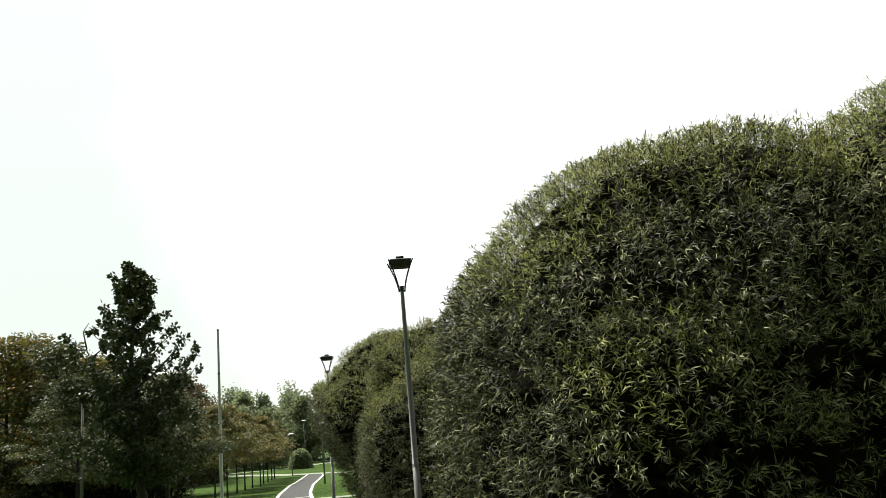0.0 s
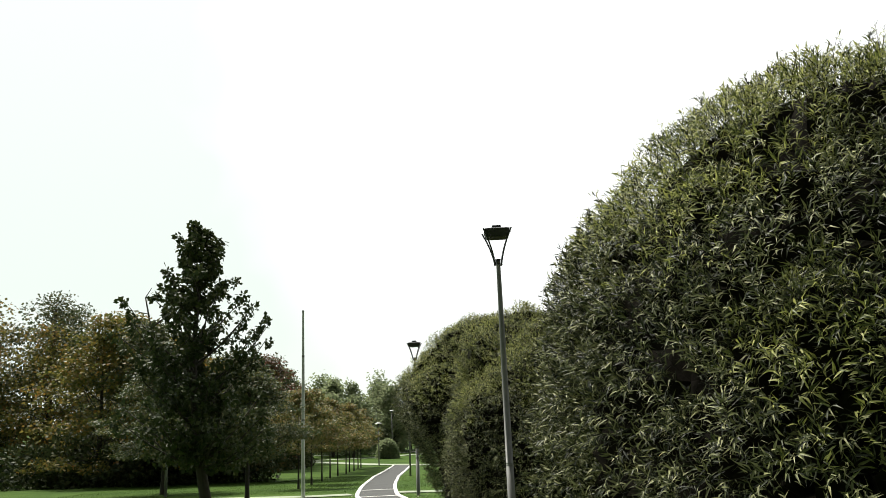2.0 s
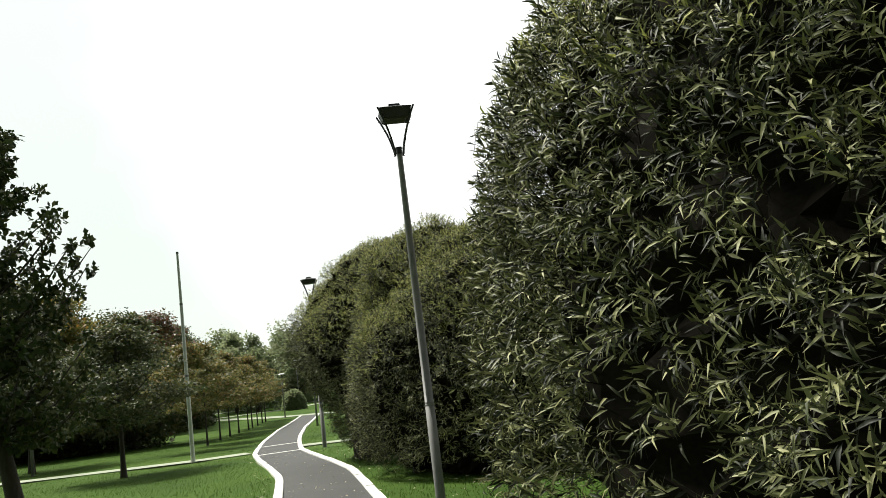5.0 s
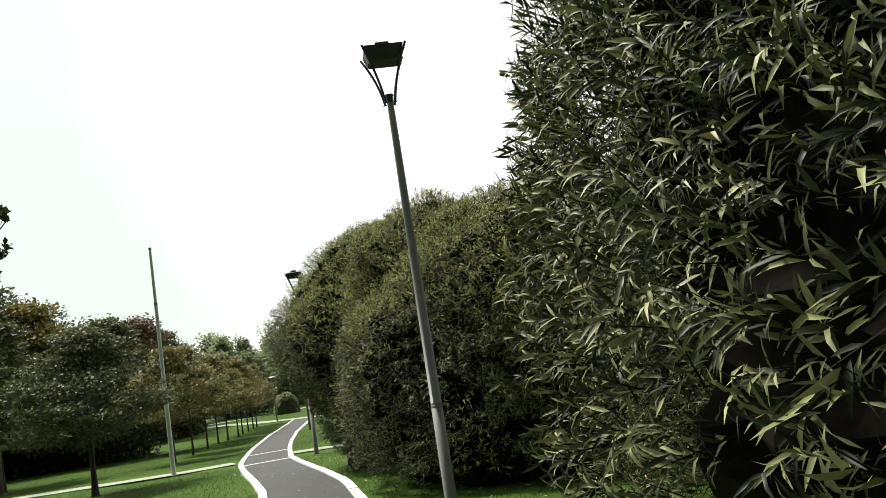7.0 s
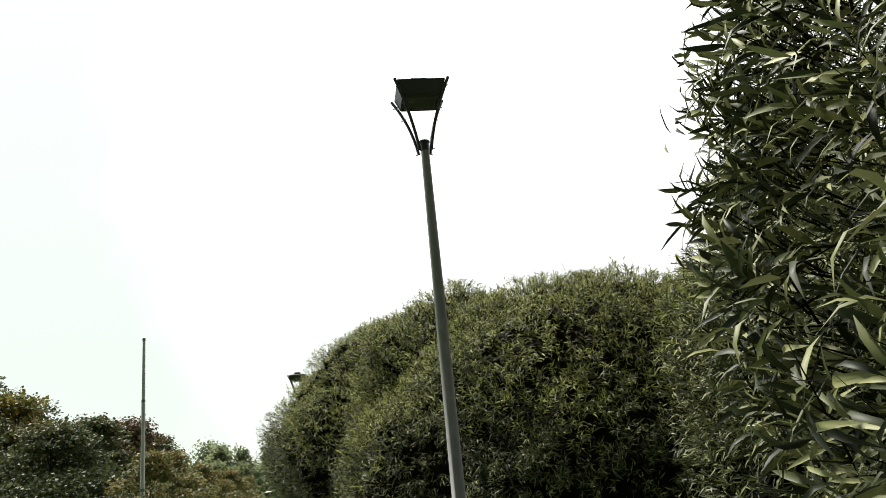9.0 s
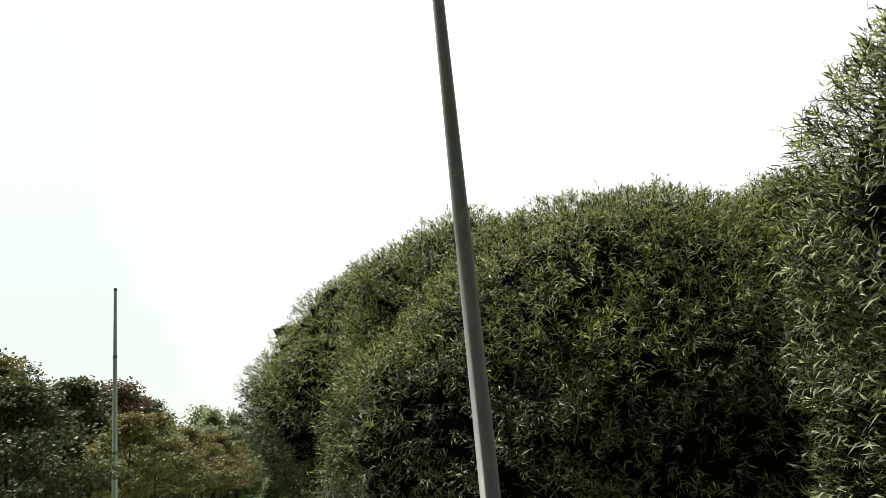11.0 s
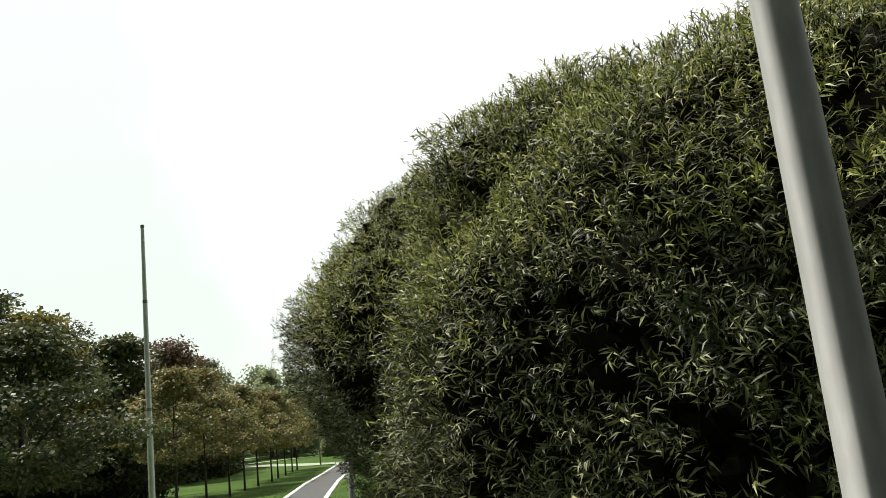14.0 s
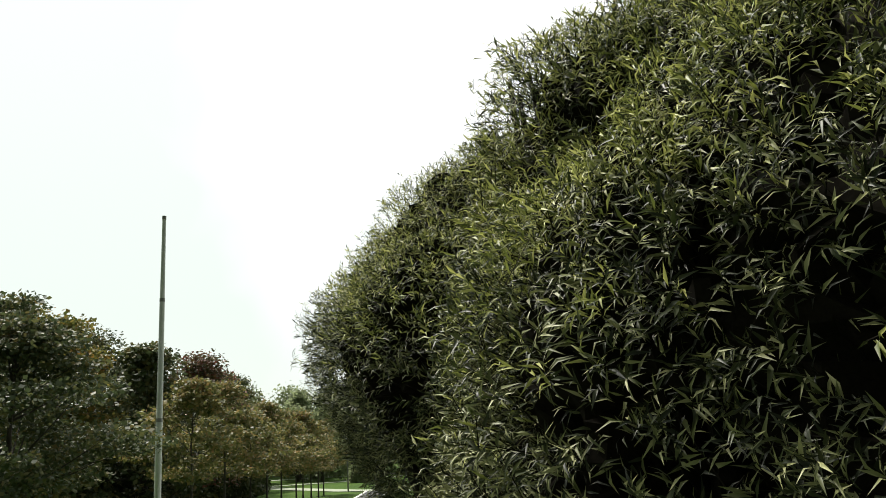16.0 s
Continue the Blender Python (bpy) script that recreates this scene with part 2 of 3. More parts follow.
# ---- the ground ----
def ground_sheet():
    xs = np.concatenate([np.linspace(-900, -60, 12), np.linspace(-50, 30, 81), np.linspace(40, 900, 12)])
    ys = np.concatenate([np.linspace(-400, -20, 10), np.linspace(-18, 110, 129), np.linspace(120, 1500, 24)])
    X, Y = np.meshgrid(xs, ys)
    near = np.exp(-((X + 5) / 40) ** 2 - ((Y - 35) / 60) ** 2)
    Z = gz(Y) + 0.015 * np.sin(X * 1.3 + 2 * np.sin(Y * 0.6)) * near - 0.015
    V = np.stack([X, Y, Z], -1).reshape(-1, 3)
    n, k = len(ys), len(xs)
    i, j = np.meshgrid(np.arange(n - 1), np.arange(k - 1), indexing="ij")
    F = np.stack([i * k + j, i * k + j + 1, (i + 1) * k + j + 1, (i + 1) * k + j], -1).reshape(-1, 4)
    tagged(new("ground", mesh_of("ground", V, F, M_LAWN, True)), "mown green lawn that falls gently along the path", "lawn", kind="structure")


# the winding path: y and x of its middle, with kinks where its straight kerbs meet
PATH_Y = [-12, -5, 0, 4, 9, 13, 16, 18.8, 21.3, 24, 27.4, 30, 32, 35, 38, 41, 48, 56, 64, 69.8]
PATH_X = [1.2, 0.5, 0, -0.42, -1.05, -1.75, -2.38, -2.95, -3.48, -4.3, -5.4, -6.18, -6.62, -7.23, -7.8, -8.32, -9.47, -10.5, -11.6, -12.45]
HALF = 0.64


def path_frame(step):
    """Points along the middle of the path and the unit vectors across it."""
    py, px = np.array(PATH_Y, float), np.array(PATH_X)
    s = np.concatenate([[0], np.cumsum(np.hypot(np.diff(px), np.diff(py)))])
    t = np.linspace(0, s[-1], int(s[-1] / step) + 1)
    y, x = np.interp(t, s, py), np.interp(t, s, px)
    d = unit(np.stack([np.gradient(x), np.gradient(y)], -1))
    return np.stack([x, y], -1), np.stack([d[:, 1], -d[:, 0]], -1)


def strip(C, A, lo, hi, lift, name, mat):
    a, b = C + A * lo, C + A * hi
    V = np.concatenate([np.column_stack([a, gz(a[:, 1]) + lift]), np.column_stack([b, gz(b[:, 1]) + lift])])
    n = len(C)
    i = np.arange(n - 1)
    F = np.stack([i, n + i, n + i + 1, i + 1], -1)
    return mesh_of(name, V, F, mat)


def kerb_stone(p, q, a, b, lo, hi, top):
    """One kerb stone between two cross-sections, with chamfered upper edges and open joints at its ends."""
    m = (p + q) / 2
    p2, q2 = m + (p - m) * 0.988, m + (q - m) * 0.988
    sec = ((lo, -0.06), (lo, top - 0.012), (lo + 0.012, top), (hi - 0.012, top), (hi, top - 0.012), (hi, -0.06))
    V = []
    for c, ac in ((p2, a), (q2, b)):
        for off, h in sec:
            w = c + ac * off
            V.append((w[0], w[1], gz(w[1]) + h))
    F = [(k, k + 1, k + 7, k + 6) for k in range(5)] + [(0, 1, 4, 5), (1, 2, 3, 4), (6, 7, 10, 11), (7, 8, 9, 10)]
    return V, F


def winding_path():
    C, A = path_frame(0.5)
    path = tagged(new("road", strip(C, A, -HALF - 0.02, HALF + 0.02, 0.012, "asphalt", M_ASPHALT)), "narrow dark asphalt footpath winding between pale kerbs", "footpath", kind="structure")
    for side, nm in ((-1, "kerb_1"), (1, "kerb_2")):
        kerb = tagged(new(nm), "row of pale concrete kerb stones along the asphalt path", "kerb", kind="structure")
        K, B = path_frame(1.0)
        for i in range(len(K) - 1):
            lo, hi = (HALF, HALF + 0.15) if side > 0 else (-HALF - 0.15, -HALF)
            V, F = kerb_stone(K[i], K[i + 1], B[i], B[i + 1], lo, hi, 0.05 + RNG.uniform(-0.006, 0.006))
            piece("kerb_stone", mesh_of("kerb_stone", V, F, M_KERB), kerb)
    for nm, y0, y1 in (("trim_1", 29.45, 30.0), ("trim_2", 33.9, 34.35)):
        x0, x1 = np.interp((y0 + y1) / 2, PATH_Y, PATH_X) - HALF + 0.03, np.interp((y0 + y1) / 2, PATH_Y, PATH_X) + HALF - 0.05
        V = [(x0, y0, gz(y0) + 0.018), (x1, y1, gz(y1) + 0.018), (x1, y1 + 0.22, gz(y1 + 0.22) + 0.018), (x0, y0 + 0.22, gz(y0 + 0.22) + 0.018)]
        V += [(x, y, z - 0.05) for x, y, z in V]
        F = [(0, 1, 2, 3), (0, 4, 5, 1), (1, 5, 6, 2), (2, 6, 7, 3), (3, 7, 4, 0)]
        tagged(new(nm, mesh_of(nm, V, F, M_KERB)), "flush pale concrete strip across the asphalt", "edging strip", kind="structure")


def side_path(nm, pts, half, label):
    P = np.array(pts, float)
    s = np.concatenate([[0], np.cumsum(np.hypot(*np.diff(P, axis=0).T))])
    t = np.linspace(0, s[-1], int(s[-1] / 0.8) + 2)
    C = np.stack([np.interp(t, s, P[:, 0]), np.interp(t, s, P[:, 1])], -1)
    d = unit(np.gradient(C, axis=0))
    A = np.stack([d[:, 1], -d[:, 0]], -1)
    tagged(new(nm, strip(C, A, -half, half, 0.02, nm, M_SLAB)), label, "footpath", kind="structure")


ground_sheet()
winding_path()
side_path("pavement_1", [(-60, 32), (-24, 30.6), (-14, 30.6), (-9, 30.6), (-7.45, 31.3)], 0.55, "narrow pale concrete side path crossing the lawn")
side_path("pavement_2", [(-5.9, 32.2), (-3.5, 32.2), (4, 33), (25, 35)], 0.55, "narrow pale concrete side path crossing the lawn")
side_path("pavement_3", [(2, 62), (-8, 66.5), (-12.3, 70.6), (-15, 72), (-23, 81), (-34, 94), (-60, 120)], 0.9, "pale concrete cross path at the far end of the lawn")
side_path("pavement_4", [(-26, 86), (-19, 89), (-16, 96), (-8, 103)], 0.8, "distant pale concrete path on the lawn")
side_path("pavement_5", [(-40, 100), (-21, 103), (-12, 106), (10, 112)], 1.0, "distant pale concrete path on the lawn")


# ---- willow bushes ----
def lobe_surface(lobe, n, full):
    """Random points and normals over one rounded lobe, fuller than an egg below its middle."""
    cx, cy, cz, rx, ry, rz = lobe
    u = rand_dirs(n)
    low = u[:, 2] < 0
    h = np.abs(u[:, 2])
    r = np.where(low, np.sqrt(np.maximum(1 - h ** full, 0.02)) / np.maximum(np.sqrt(1 - h ** 2), 0.05), 1.0)
    r = np.minimum(r, 2.2)
    q = np.stack([u[:, 0] * r, u[:, 1] * r, u[:, 2]], -1)
    nrm = unit(np.stack([u[:, 0] / rx, u[:, 1] / ry, np.where(low, 0.35, 1.0) * u[:, 2] / rz], -1))
    return np.array([cx, cy, cz]) + q * np.array([rx, ry, rz]), nrm


def lobe_inside(P, lobe, k, full):
    cx, cy, cz, rx, ry, rz = lobe
    d = (P - np.array([cx, cy, cz])) / np.array([rx, ry, rz]) / k
    rho, h = np.hypot(d[:, 0], d[:, 1]), np.abs(d[:, 2])
    lim = np.where(d[:, 2] < 0, np.sqrt(np.maximum(1 - h ** full, 0)), np.sqrt(np.maximum(1 - h ** 2, 0)))
    return (rho < lim) & (h < 1)


def bumps(P, scale, amount):
    a = np.sin(P[:, 0] * scale + 1.7 * np.sin(P[:, 1] * scale * 0.7) + 0.6) * np.sin(P[:, 2] * scale * 1.1 + 1.3 * np.sin(P[:, 0] * scale * 0.6))
    b = np.sin(P[:, 1] * scale * 1.3 + 2.1 * np.sin(P[:, 2] * scale * 0.8) + 2.0)
    return amount * (0.6 * a + 0.4 * b)


def sprigs(P, N, count, size, make):
    """Leafy shoots that start inside the crown and end at P: leaves that spread and droop along an arching stem."""
    n = len(P)
    up = np.array([0, 0, 1.0])
    D = unit(N * 0.8 + up * 0.4 + RNG.normal(size=(n, 3)) * 0.36)
    ln = RNG.uniform(0.16, 0.34, n)
    S0 = P - D * ln[:, None]
    k = np.tile(np.arange(count), n)
    i = np.repeat(np.arange(n), count)
    f = 0.12 + 0.88 * (k + RNG.uniform(0, 0.9, len(k))) / count
    base = S0[i] + D[i] * (ln[i] * f)[:, None] - 0.05 * (f ** 2)[:, None] * up
    side = unit(np.cross(D[i], rand_dirs(len(i))))
    LD = unit(D[i] * (0.4 + 0.6 * f)[:, None] + side * 0.7 - up * RNG.uniform(0.0, 0.5, len(i))[:, None])
    LN = unit(up * 0.22 + N[i] * 0.92 + rand_dirs(len(i)) * 0.55)
    L = RNG.uniform(0.62, 1.2, len(i)) * size * (1.05 - 0.25 * f)
    return make(base, LD, LN, L, L * RNG.uniform(0.112, 0.17, len(i)), RNG.uniform(0.02, 0.4, len(i))[:, None]), (S0, P)


def willow(name, lobes, density, size, label, face, inset=0.6, full=3.2, mat=M_WILLOW, low_gap=0.2, thin=0.0, deep=0.3, rough=0.1, fine_x=-9.0, tips=None, tip_line=0.34):
    """A billowing willow dome: stems and limbs, leafy shoots in two layers, and a near-black core for the shade within.
    """
    root = tagged(new(name), label, "willow bush")
    Ps, Ns = [], []
    for l in lobes:
        area = 4 * math.pi * ((l[3] * l[4]) ** 1.6 / 3 + (l[3] * l[5]) ** 1.6 / 3 + (l[4] * l[5]) ** 1.6 / 3) ** (1 / 1.6)
        P, N = lobe_surface(l, int(area * density), full)
        P = P + N * (bumps(P, 2.2, rough) + bumps(P, 5.3, 0.6 * rough) + RNG.normal(0, 0.035, len(P)))[:, None]
        keep = P[:, 2] > gz(P[:, 1]) + low_gap + 0.25 * RNG.random(len(P))
        for o in lobes:
            if o is not l:
                keep &= ~lobe_inside(P, o, 0.97, full)
        tuft = bumps(P + np.array([0.3, 0.1, 0.7]), 8.5, 1.0) + bumps(P, 14.0, 0.7)
        # fewer shoots on steep and low faces, so the black core shows as shade
        low = np.clip(1 - 2.5 * N[:, 2], 0, 1) + 1.5 * np.clip(1 - (P[:, 2] - gz(P[:, 1])) / 2.4, 0, 1)
        keep &= tuft > -0.45 + RNG.normal(0, 0.3, len(P)) - 1.6 * np.maximum(N[:, 2] - 0.05, 0) + thin * low
        P = P + N * (0.1 * np.minimum(tuft, 0.8))[:, None]
        # sparser shoots on the side turned away from the path
        away = (N @ unit(np.array(face)) < -0.45) | (P[:, 0] > lobes[0][0] + 3.4)
        keep &= ~(away & (RNG.random(len(P)) < 0.75))
        # a few long shoots stand out of the outline
        far = RNG.random(len(P)) < 0.02
        P = P + np.where(far, RNG.uniform(0.03, 0.1, len(P)), 0)[:, None] * unit(N + np.array([0, 0, 0.5]))
        Ps.append(P[keep])
        Ns.append(N[keep])
    P, N = np.concatenate(Ps), np.concatenate(Ns)
    # upward-facing (young) shoots get brighter yellow-green leaves in place of light from above
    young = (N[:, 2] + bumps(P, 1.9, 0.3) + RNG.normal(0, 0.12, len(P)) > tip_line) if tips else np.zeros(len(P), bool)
    s0, s1 = np.zeros((0, 3)), np.zeros((0, 3))
    for nm, of, paint in (("foliage", ~young, mat), ("lit_crown", young, tips)):
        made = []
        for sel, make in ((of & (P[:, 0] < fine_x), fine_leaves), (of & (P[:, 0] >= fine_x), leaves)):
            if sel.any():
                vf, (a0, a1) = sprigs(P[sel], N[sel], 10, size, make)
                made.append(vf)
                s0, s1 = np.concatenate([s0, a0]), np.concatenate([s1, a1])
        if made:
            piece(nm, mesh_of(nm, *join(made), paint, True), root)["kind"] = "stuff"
    # sparser leaves deeper in the crown
    pick = RNG.random(len(P)) < deep
    Q = P[pick] - N[pick] * RNG.uniform(0.18, inset, (pick.sum(), 1))
    (V, F), _ = sprigs(Q, N[pick], 9, size * 1.1, leaves)
    piece("inner_foliage", mesh_of("inner_foliage", V, F, mat, True), root)["kind"] = "stuff"
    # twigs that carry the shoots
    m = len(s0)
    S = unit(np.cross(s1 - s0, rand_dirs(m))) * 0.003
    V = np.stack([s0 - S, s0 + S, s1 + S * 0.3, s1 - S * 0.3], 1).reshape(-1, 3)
    piece("twig_layer", mesh_of("twig_layer", V, np.arange(4 * m).reshape(-1, 4), M_TWIG_SHADE), root)["kind"] = "stuff"
    # stems and limbs from the root up into each lobe
    for l in lobes:
        for _ in range(6):
            a = RNG.uniform(0, 2 * np.pi)
            foot = np.array([l[0] + 0.25 * math.cos(a), l[1] + 0.25 * math.sin(a), gz(l[1]) - 0.05])
            end = np.array([l[0], l[1], l[2]]) + np.array([math.cos(a) * l[3], math.sin(a) * l[4], RNG.uniform(0.1, 0.8) * l[5]]) * 0.68
            t = np.linspace(0, 1, 6)[:, None]
            mid = foot * (1 - t) + end * t + np.array([0, 0, 0.5]) * (t * (1 - t)) + RNG.normal(0, 0.05, (6, 3)) * t
            piece("limb", mesh_of("limb", *tube(mid, np.linspace(0.075, 0.015, 6), 6), M_BARK, True), root)
    # ragged near-black core in each lobe, standing in for deep shade between the leaves
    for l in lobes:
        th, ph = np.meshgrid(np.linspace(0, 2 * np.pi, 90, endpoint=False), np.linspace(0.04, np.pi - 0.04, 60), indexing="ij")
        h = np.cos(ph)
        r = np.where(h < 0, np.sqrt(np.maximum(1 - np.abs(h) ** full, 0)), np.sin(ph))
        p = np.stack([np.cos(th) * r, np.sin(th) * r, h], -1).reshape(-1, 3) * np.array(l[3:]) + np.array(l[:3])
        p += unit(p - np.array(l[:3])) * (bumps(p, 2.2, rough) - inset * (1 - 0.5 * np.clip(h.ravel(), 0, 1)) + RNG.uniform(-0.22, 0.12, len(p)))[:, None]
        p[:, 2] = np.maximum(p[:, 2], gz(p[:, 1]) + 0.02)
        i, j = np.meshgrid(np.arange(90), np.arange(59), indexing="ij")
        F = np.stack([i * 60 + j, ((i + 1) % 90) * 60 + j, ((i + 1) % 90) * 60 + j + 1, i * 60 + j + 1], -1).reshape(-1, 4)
        piece("shade_core", mesh_of("shade_core", p, F, M_TWIG_SHADE), root)
    return root, P, N


def willow_leaf_mesh(bend):
    """One lance-shaped leaf, one metre long, along x."""
    V, F = fine_leaves(np.zeros((1, 3)), np.array([[1.0, 0, 0]]), np.array([[0, 0, 1.0]]), np.array([1.0]), np.array([0.16]), np.array([[bend]]))
    return mesh_of("leaf", V, F, M_WILLOW_ONE, True)


def single_leaves(made, x0, x1, y0, y1, z0, z1, size):
    """The leaves that hang nearest to the walk, each by itself, in tufts on one stretch of the bush's face."""
    root, P, N = made
    kinds = [willow_leaf_mesh(b) for b in (0.05, 0.16, 0.3)]
    up = np.array([0, 0, 1.0])
    ok = (P[:, 0] > x0) & (P[:, 0] < x1) & (P[:, 1] > y0) & (P[:, 1] < y1) & (P[:, 2] > z0) & (P[:, 2] < z1)
    P, N = P[ok], N[ok]
    for i in RNG.choice(len(P), min(28, len(P)), replace=False):
        for k in range(10):
            d = unit(N[i] * 0.6 + rand_dirs(1)[0] * 0.8 - up * 0.2)
            s = unit(np.cross(d, unit(up + 0.4 * rand_dirs(1)[0])))
            m = Matrix((d, -s, np.cross(s, d))).transposed().to_4x4()
            lf = piece("leaf", kinds[k % 3], root)
            lf.matrix_world = Matrix.Translation(P[i] - N[i] * 0.05 + rand_dirs(1)[0] * 0.04) @ m @ Matrix.Scale(size * RNG.uniform(0.8, 1.25), 4)


LOBES_A = [(3.3, 9.87, 1.28, 3.6, 3.38, 3.49), (2.25, 7.95, 0.7, 1.85, 1.65, 2), (6.34, 8.66, 1.9, 3.15, 3, 3.07), (1.58, 10.31, 1.9, 1.84, 1.28, 1.9), (1.8, 11.9, 1.4, 1.35, 1.3, 1.7), (2.46, 15.05, 1.21, 1.61, 1.8, 2.27)]
LOBES_B = [(1.1, 20.72, 0.83, 3.48, 3.45, 2.95), (-0.72, 21.15, 1.13, 1.81, 1.83, 2.76), (4.15, 20.77, 0.96, 3.4, 3.05, 2.99), (0.3, 19, 0.3, 1.95, 1.6, 2.1), (-1.1, 19.6, 0.6, 1.3, 1.3, 1.9), (-0.1, 19.6, 1.5, 1.5, 1.3, 1.7), (-1.35, 20.9, 2.75, 0.84, 0.84, 0.88)]
LOBES_C = [(-1.83, 25, 1.21, 2.4, 2.43, 3.01), (-2.6, 23.9, 1.5, 1.5, 1.45, 1.65), (-3.1, 24.99, 1.73, 1.42, 1.22, 1.51)]
bush_a = willow("willow_bush", LOBES_A, 142, 0.108, "big rounded grey-green willow bush beside the path", (-1, -0.8, 0.3), 0.65, thin=0.3, deep=0.4, fine_x=0.3, tips=M_WILLOW_LIT, tip_line=0.55)
bush_b = willow("willow_bush", LOBES_B, 165, 0.1, "broad domed willow bush with yellowish top-lit crown behind the lamp post", (-0.8, -1, 0.3), 0.55, 3.2, M_WILLOW, thin=0.13, deep=0.35, rough=0.14, tips=M_WILLOW_LIT)
willow("willow_bush", LOBES_C, 150, 0.105, "round overhanging willow bush where the path bends", (-1, -0.8, 0.3), 0.4, 1.05, M_WILLOW, thin=0.1, rough=0.14, tips=M_WILLOW_LIT)
single_leaves(bush_a, -0.6, 0.5, 9.0, 12.0, 0.4, 3.0, 0.11)
single_leaves(bush_b, -2.5, 1.0, 16.8, 19.5, -0.2, 2.2, 0.105)


# ---- lamps and poles ----
def ring_bar(bm, a, b, r0, r1, sides=10):
    d = Vector(b) - Vector(a)
    m = Matrix.Translation((Vector(a) + Vector(b)) / 2) @ d.to_track_quat("Z", "Y").to_matrix().to_4x4()
    bmesh.ops.create_cone(bm, cap_ends=True, segments=sides, radius1=r0, radius2=r1, depth=d.length, matrix=m)


def frustum(bm, z0, z1, h0, h1, bevel=0.0):
    vs = [bm.verts.new((sx * h, sy * h, z)) for z, h in ((z0, h0), (z1, h1)) for sx, sy in ((-1, -1), (1, -1), (1, 1), (-1, 1))]
    fs = [(3, 2, 1, 0), (4, 5, 6, 7), (0, 1, 5, 4), (1, 2, 6, 5), (2, 3, 7, 6), (3, 0, 4, 7)]
    made = [bm.faces.new([vs[i] for i in f]) for f in fs]
    if bevel:
        bmesh.ops.bevel(bm, geom=list({e for f in made for e in f.edges}), offset=bevel, segments=2, affect="EDGES")


def park_lamp(x, y, height, turn, label, lean=0.0):
    """A tapered post with a square hood on four bowed arms."""
    root = tagged(new("street_lamp"), label, "street lamp", "park lamps")
    root.matrix_world = pose(x, y, float(gz(y))) @ pose(0.016 if lean else 0, 0, 0, 0, -lean, turn)
    neck = height - 0.62
    V, F = tube([(0, 0, -0.1), (0, 0, 1.25), (0, 0, 1.2501), (0, 0, 3.0), (0, 0, neck)], [0.066, 0.0625, 0.060, 0.0495, 0.037], 24)
    piece("post", mesh_of("post", V, F, M_GALV, True), root, "grey galvanised tapered post")
    bm = bmesh.new()
    ring_bar(bm, (0, 0, 1.22), (0, 0, 1.27), 0.0645, 0.0605, 20)
    part("collar", bm, M_GALV, root)
    bm = bmesh.new()
    ring_bar(bm, (0, 0, neck - 0.05), (0, 0, neck + 0.03), 0.039, 0.043, 16)
    ring_bar(bm, (0, 0, neck + 0.03), (0, 0, neck + 0.045), 0.05, 0.05, 16)
    part("socket", bm, M_BLACK, root)
    bm = bmesh.new()
    frustum(bm, height - 0.19, height - 0.055, 0.175, 0.222, 0.008)
    frustum(bm, height - 0.055, height - 0.03, 0.222, 0.16, 0.004)
    hood = part("hood", bm, M_BLACK, root, "dark square lamp hood")
    bm = bmesh.new()
    frustum(bm, height - 0.03, height + 0.03, 0.085, 0.075, 0.004)
    part("cap", bm, M_BLACK, hood)
    bm = bmesh.new()
    frustum(bm, height - 0.2, height - 0.188, 0.13, 0.14)
    part("diffuser", bm, M_GLASS, hood, "dim grey lamp glass")
    for k in range(4):
        c, s = math.cos(math.pi / 4 + k * math.pi / 2), math.sin(math.pi / 4 + k * math.pi / 2)
        pts = []
        for f in np.linspace(0, 1, 9):
            r = 0.075 + 0.12 * f + 0.15 * f ** 2.0
            pts.append((c * r, s * r, neck - 0.06 + f * (height - 0.055 - neck + 0.06)))
        V, F = tube(pts, [0.014] * 9, 6)
        arm = piece("arm", mesh_of("arm", V, F, M_BLACK, True), root)
        for f, o in ((0.12, 0.0), (0.72, 0.0), (0.97, 0.0)):
            p = pts[int(f * 8)]
            bm = bmesh.new()
            ring_bar(bm, (p[0] - c * 0.02, p[1] - s * 0.02, p[2]), (p[0] + c * 0.035, p[1] + s * 0.035, p[2]), 0.005, 0.005, 6)
            part("bolt", bm, M_BLACK, arm)
    return root


def small_lamp(x, y, height, label):
    """A slim post with a flat round hood."""
    root = tagged(new("street_lamp"), label, "street lamp", "distant lamps")
    root.matrix_world = pose(x, y, float(gz(y)))
    bm = bmesh.new()
    ring_bar(bm, (0, 0, -0.1), (0, 0, height - 0.2), 0.06, 0.04, 12)
    part("post", bm, M_GALV, root, smooth=True)
    bm = bmesh.new()
    ring_bar(bm, (0, 0, height - 0.08), (0, 0, height), 0.30, 0.12, 20)
    part("hood", bm, M_WHITE, root, "pale flat round lamp hood")
    bm = bmesh.new()
    ring_bar(bm, (0, 0, height - 0.22), (0, 0, height - 0.07), 0.07, 0.09, 12)
    part("lamp_glass", bm, M_GLASS, root)
    return root


park_lamp(-0.878, 15.66, 5.31, 7, "grey lamp post with square black hood standing beside willow bushes", 0.35)
park_lamp(-4.8, 30.4, 5.35, 4, "grey lamp post with square black hood beside the side path")
small_lamp(-15.5, 33.2, 5.0, "slim lamp post with flat pale hood among maples")
small_lamp(-14.7, 71.0, 3.6, "slim distant lamp post beside the cross path")
small_lamp(-18.3, 96.0, 5.2, "slim distant lamp post near a round bush")
small_lamp(-8.15, 48.5, 3.6, "slim lamp post on the lawn behind the willow")


